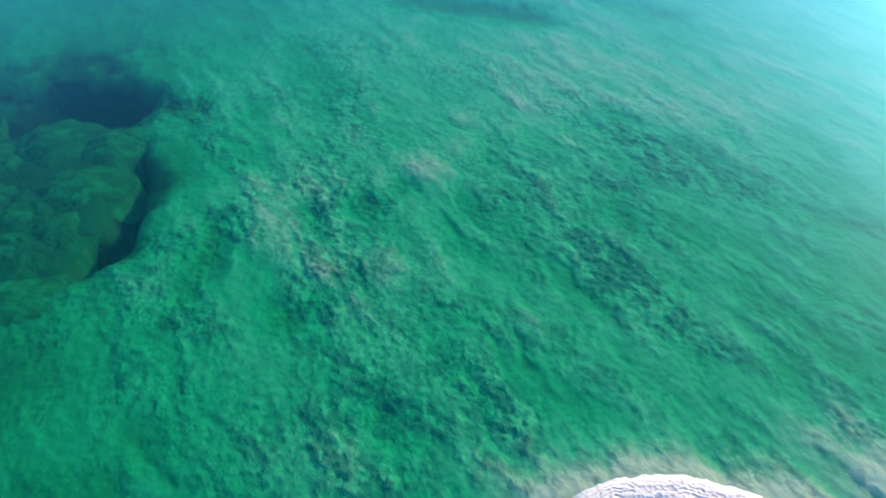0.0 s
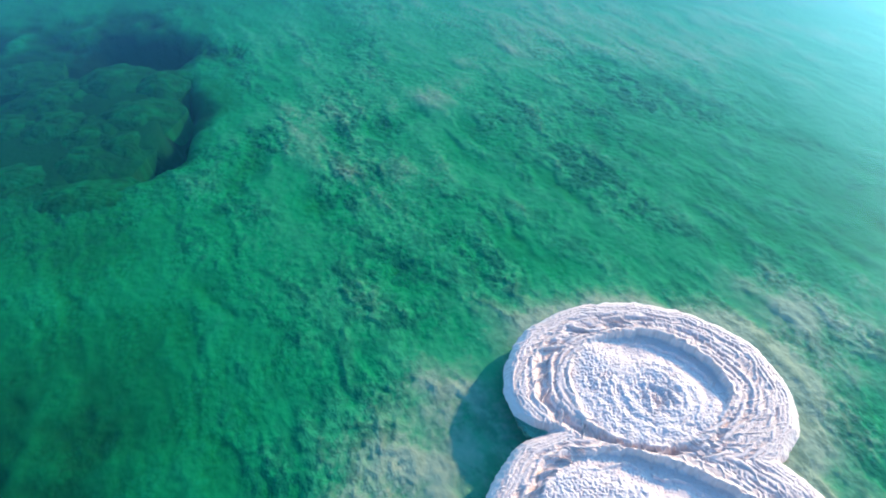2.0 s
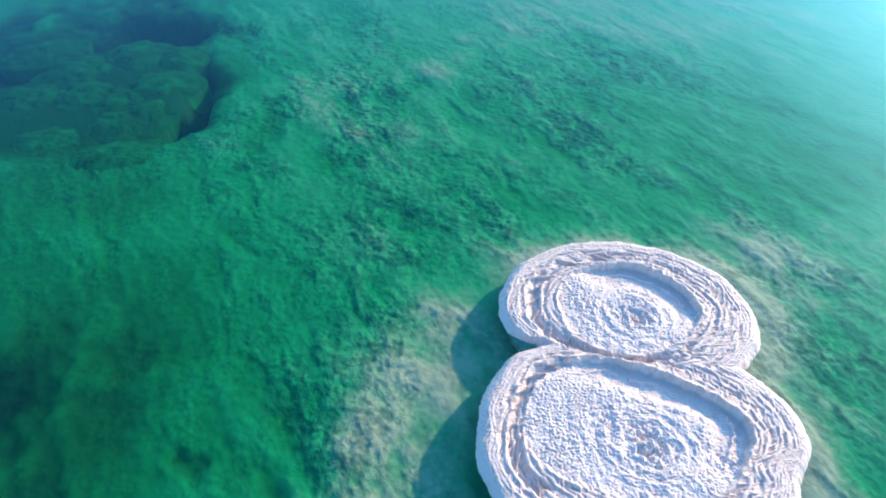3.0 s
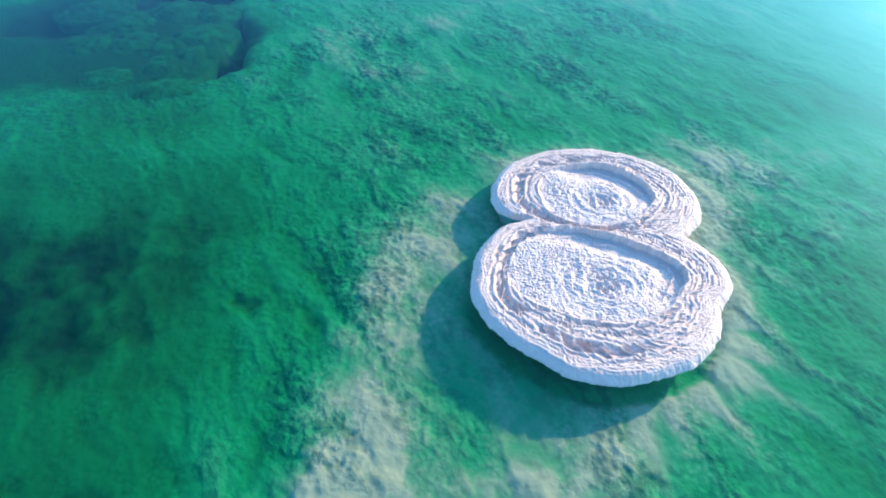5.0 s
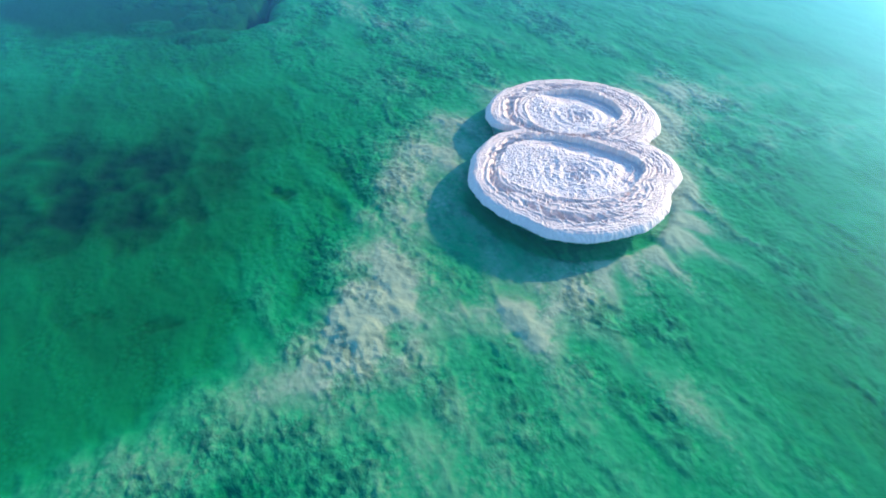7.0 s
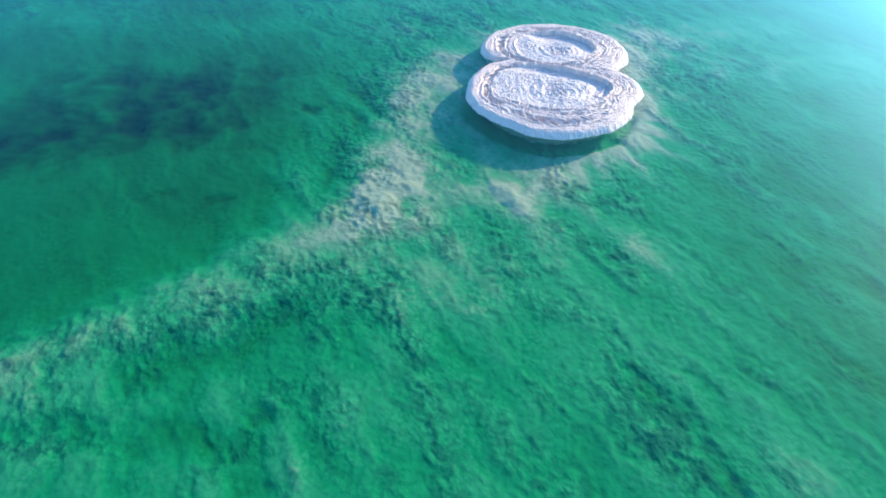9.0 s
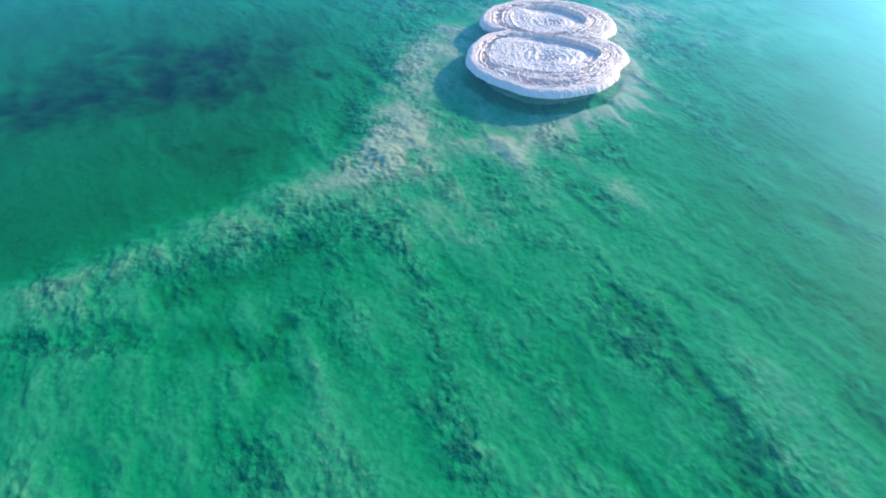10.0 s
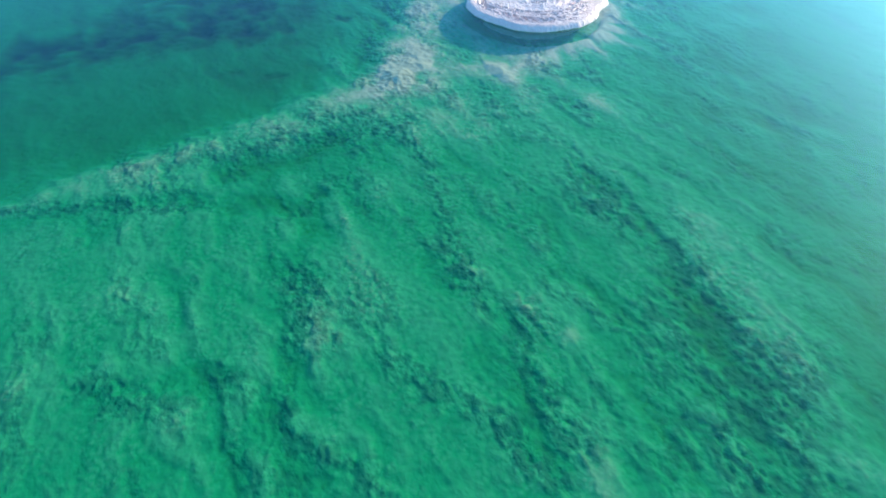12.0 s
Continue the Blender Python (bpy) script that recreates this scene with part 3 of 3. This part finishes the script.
    pan += 0.09 * deep * np.exp(-((foot - 0.42) / 0.05) ** 2) * smooth(-0.2, 0.15, perlin(s * 0.7, s * 0 + 0.5, seed + 59))
    pan += 0.014 * fbm(x * 13, y * 13, 2, seed + 82, 0.6) + 0.02 * near * np.sin(reach * 2 * math.pi / 0.42)
    pan += np.exp(-(reach / 0.62) ** 2) * (0.28 * (billow(x * 2.4, y * 2.4, 3, seed + 70, 0.6) - 0.5) - 0.06)
    for kx, ky, size in knolls:
        r = np.hypot(x - kx, y - ky) + 0.2 * fbm(x * 1.6, y * 1.6, 3, seed + 60)
        pan += np.exp(-(r / size) ** 2) * (0.14 * (billow(x * 2.2, y * 2.2, 3, seed + 72, 0.6) - 0.45) - 0.02)
    silt = cell * (1 - inside) + (0.15 + 0.5 * perlin(x * 2.4, y * 2.4, seed + 88) - 0.8 * grains) * inside
    return (z + rim) * (1 - inside) + pan * inside + 0.006 * fbm(x * 9, y * 9, 2, seed + 80), silt


def island_top(x, y):
    large, small = island_fields(x, y)
    el, es = polar_inside(x, y, PAN_LARGE_AT, PAN_LARGE), polar_inside(x, y, PAN_SMALL_AT, PAN_SMALL)
    zl, cl = lobe_height(large, el, LARGE_AT, x, y, 201, (3.3, -3.15), ((2.2, -2.3, 0.7), (5.4, -3.6, 0.5)), radians(90))
    zs, cs = lobe_height(small, es, SMALL_AT, x, y, 301, (3.8, 1.6), ((2.0, 2.0, 0.5),), radians(-90))
    # the lobes meet in a narrow ridge between the two pans
    k = smooth(-0.14, 0.14, el - es + 0.12 * perlin(x * 1.3, y * 1.3, 401))
    return zs * (1 - k) + zl * k, cs * (1 - k) + cl * k, el, es


def salt_island():
    step = 0.0165
    xs, ys = np.arange(-2.7, 9.3, step), np.arange(-8.0, 6.6, step)
    x, y = np.meshgrid(xs, ys)
    large, small = island_fields(x, y)
    f = np.maximum(large, small)
    gy_, gx_ = np.gradient(f, step)
    norm = np.hypot(gx_, gy_) + 1e-6
    gx_, gy_ = gx_ / norm, gy_ / norm
    z, cell, el, es = island_top(x, y)
    stain = np.where(f < 0.24, 0, cell).ravel()
    clean = smooth(-0.05, 0.25, np.maximum(el, es) + 0.15 * fbm(x * 2, y * 2, 3, 115)).ravel()
    # outside the edge the sheet folds back under the waterline
    drop = np.clip(-f, 0, 0.66) / 0.66
    flute = 0.02 * perlin(x * 6.0, y * 6.0, 111) + 0.03 * perlin(x * 1.9, y * 1.9, 113)
    shift = np.where(f < 0.24, flute * smooth(0.24, 0.1, f), 0) + np.where(f < 0, -f + 1.0 * smooth(0.0, 0.55, drop), 0)
    px, py = x + gx_ * shift, y + gy_ * shift
    z = np.where(f < 0, -1.3 * drop + 0.01, z)
    co = np.stack((px, py, z), -1).reshape(-1, 3)
    nx, ny = len(xs), len(ys)
    i = (np.arange(ny - 1)[:, None] * nx + np.arange(nx - 1)).ravel()
    quads = np.stack((i, i + 1, i + nx + 1, i + nx), -1)
    ff, lf, sf, qx, qy, le, se = (a.ravel()[quads].mean(1) for a in (f, large, small, x, y, el, es))
    on_large = le > se
    own_e = np.where(on_large, le, se)
    own_f = np.where(on_large, lf, sf)
    ring = np.where(own_e > -0.05, 4, np.where(own_f < 0.92, 1, np.where(own_f < 1.32, 2, 3)))
    rose = np.minimum(np.hypot(qx - 3.3, qy + 3.15) - 0.95, np.hypot(qx - 3.8, qy - 1.6) - 0.8) < 0
    zone = np.where(ff < -0.68, -1, np.where(ff < 0.2, 0, np.where(rose, 5, ring) + np.where(on_large, 0, 5)))
    island = new("salt_island")
    island.location = (3.4, -1.2, 0)
    tagged(island, "white figure-eight salt island with terraced rims in turquoise water", "salt island")
    kinds = (("outer_rim", "finely ridged cream-white salt terraces"), ("rim_channel", "broken bluish channel crossed by thin salt dams"),
             ("inner_rim", "low white salt dams round the pan"), ("salt_pan", "sunken rough white salt pan"), ("salt_rosette", "pitted rosette of salt crystals"))
    pieces = [(0, "side_slope", "smooth bluish-white salt slope down to the waterline")]
    pieces += [(1 + k + 5 * lobe, name, label) for lobe in (0, 1) for k, (name, label) in enumerate(kinds)]
    for key, name, label in pieces:
        own = quads[zone == key]
        used, index = np.unique(own, return_inverse=True)
        ob = new(name, quad_mesh(name, co[used] - np.array((3.4, -1.2, 0)), index.reshape(-1, 4), SALT))
        ob.data.attributes.new("pan", "FLOAT", "POINT").data.foreach_set("value", clean[used].astype(np.float32))
        ob.data.attributes.new("silt", "FLOAT", "POINT").data.foreach_set("value", stain[used].astype(np.float32))
        ob.parent = island
        tagged(ob, label)
    return island


salt_island()


# ---- sunken salt mounds in the sinkhole ----
def salt_mound(x, y, rx, ry, height, tone_shift, seed):
    """A low swelling covered with round knobs of crust."""
    n, m = 180, 64
    r, th = np.meshgrid(1 - np.arange(m + 1) / m * 0.998, np.linspace(0, 2 * math.pi, n, endpoint=False), indexing="ij")
    edge = 1 + 0.16 * perlin(np.cos(th) * 1.7 + seed, np.sin(th) * 1.7, 501)
    px, py = r * np.cos(th) * rx * edge, r * np.sin(th) * ry * edge
    gx_, gy_ = x + px, y + py
    gx_, gy_ = gx_ + 0.25 * perlin(gx_ * 0.9, gy_ * 0.9, 503), gy_ + 0.25 * perlin(gx_ * 0.9, gy_ * 0.9, 505)
    knobs = np.sqrt(np.clip(0.75 - cells(gx_ * 0.62, gy_ * 0.75, 507)[1], 0, 1)) + 0.45 * np.sqrt(np.clip(0.7 - cells(gx_ * 1.5, gy_ * 1.7, 509)[1], 0, 1))
    dome = (0.5 + 0.5 * np.cos(math.pi * r)) ** 0.7
    ground_z = bed_fields(x + px, y + py)[0]
    base_z = min(float(np.median(ground_z)), -0.85) - 0.1
    z = np.minimum(base_z + 0.62 * height * dome * (0.85 + 0.18 * knobs) + 0.07 * fbm(gx_ * 1.1, gy_ * 1.1, 4, 513), -0.22)
    z = np.where(r > 0.97, np.minimum(z, ground_z - 0.1), z)
    base = float(ground_z[-1].mean())
    i = (np.arange(m)[:, None] * n + np.arange(n)).ravel()
    j = (np.arange(m)[:, None] * n + (np.arange(n) + 1) % n).ravel()
    me = quad_mesh("salt_mound", np.stack((px, py, z - base), -1).reshape(-1, 3), np.stack((i, j, j + n, i + n), -1), BED)
    # depth and shade painted in: dark overall, darkest in creases between the knobs
    set_tones(me, tone_shift - 1.0 + 0.25 * knobs * dome + 0.3 * fbm(gx_ * 1.5, gy_ * 1.5, 3, 511), 0.25 + 0 * r)
    ob = new("salt_mound", me)
    ob.location = (x, y, base)
    return tagged(ob, "knobbly salt mound sunk in a hollow, tinted dark for depth", "salt mound", "mounds in the sinkhole")


for i, spec in enumerate((
        (-21.7, 21.3, 2.1, 1.9, 0.95, 0.0), (-24.4, 19.6, 2.0, 1.9, 0.9, 0.0), (-19.5, 18.1, 1.9, 1.9, 0.95, 0.05), (-20.9, 16.7, 1.9, 1.8, 0.8, 0.0),
        (-19.0, 15.6, 1.3, 1.3, 0.8, -0.05), (-20.1, 14.3, 1.9, 1.7, 0.75, -0.05), (-23.1, 17.0, 2.1, 1.9, 0.85, 0.0), (-19.2, 21.3, 1.5, 1.4, 0.95, 0.05),
        (-25.8, 16.6, 2.2, 1.8, 0.8, 0.0), (-28.6, 23.0, 2.2, 1.7, 0.7, -0.1), (-19.2, 11.5, 2.7, 1.4, 0.75, 0.2), (-23.2, 12.8, 2.5, 1.7, 0.7, 0.05))):
    mx, my, rx, ry, height, tone_shift = spec
    salt_mound(mx, my, 1.4 * rx, 1.4 * ry, height, tone_shift, 3.7 * i + 1)
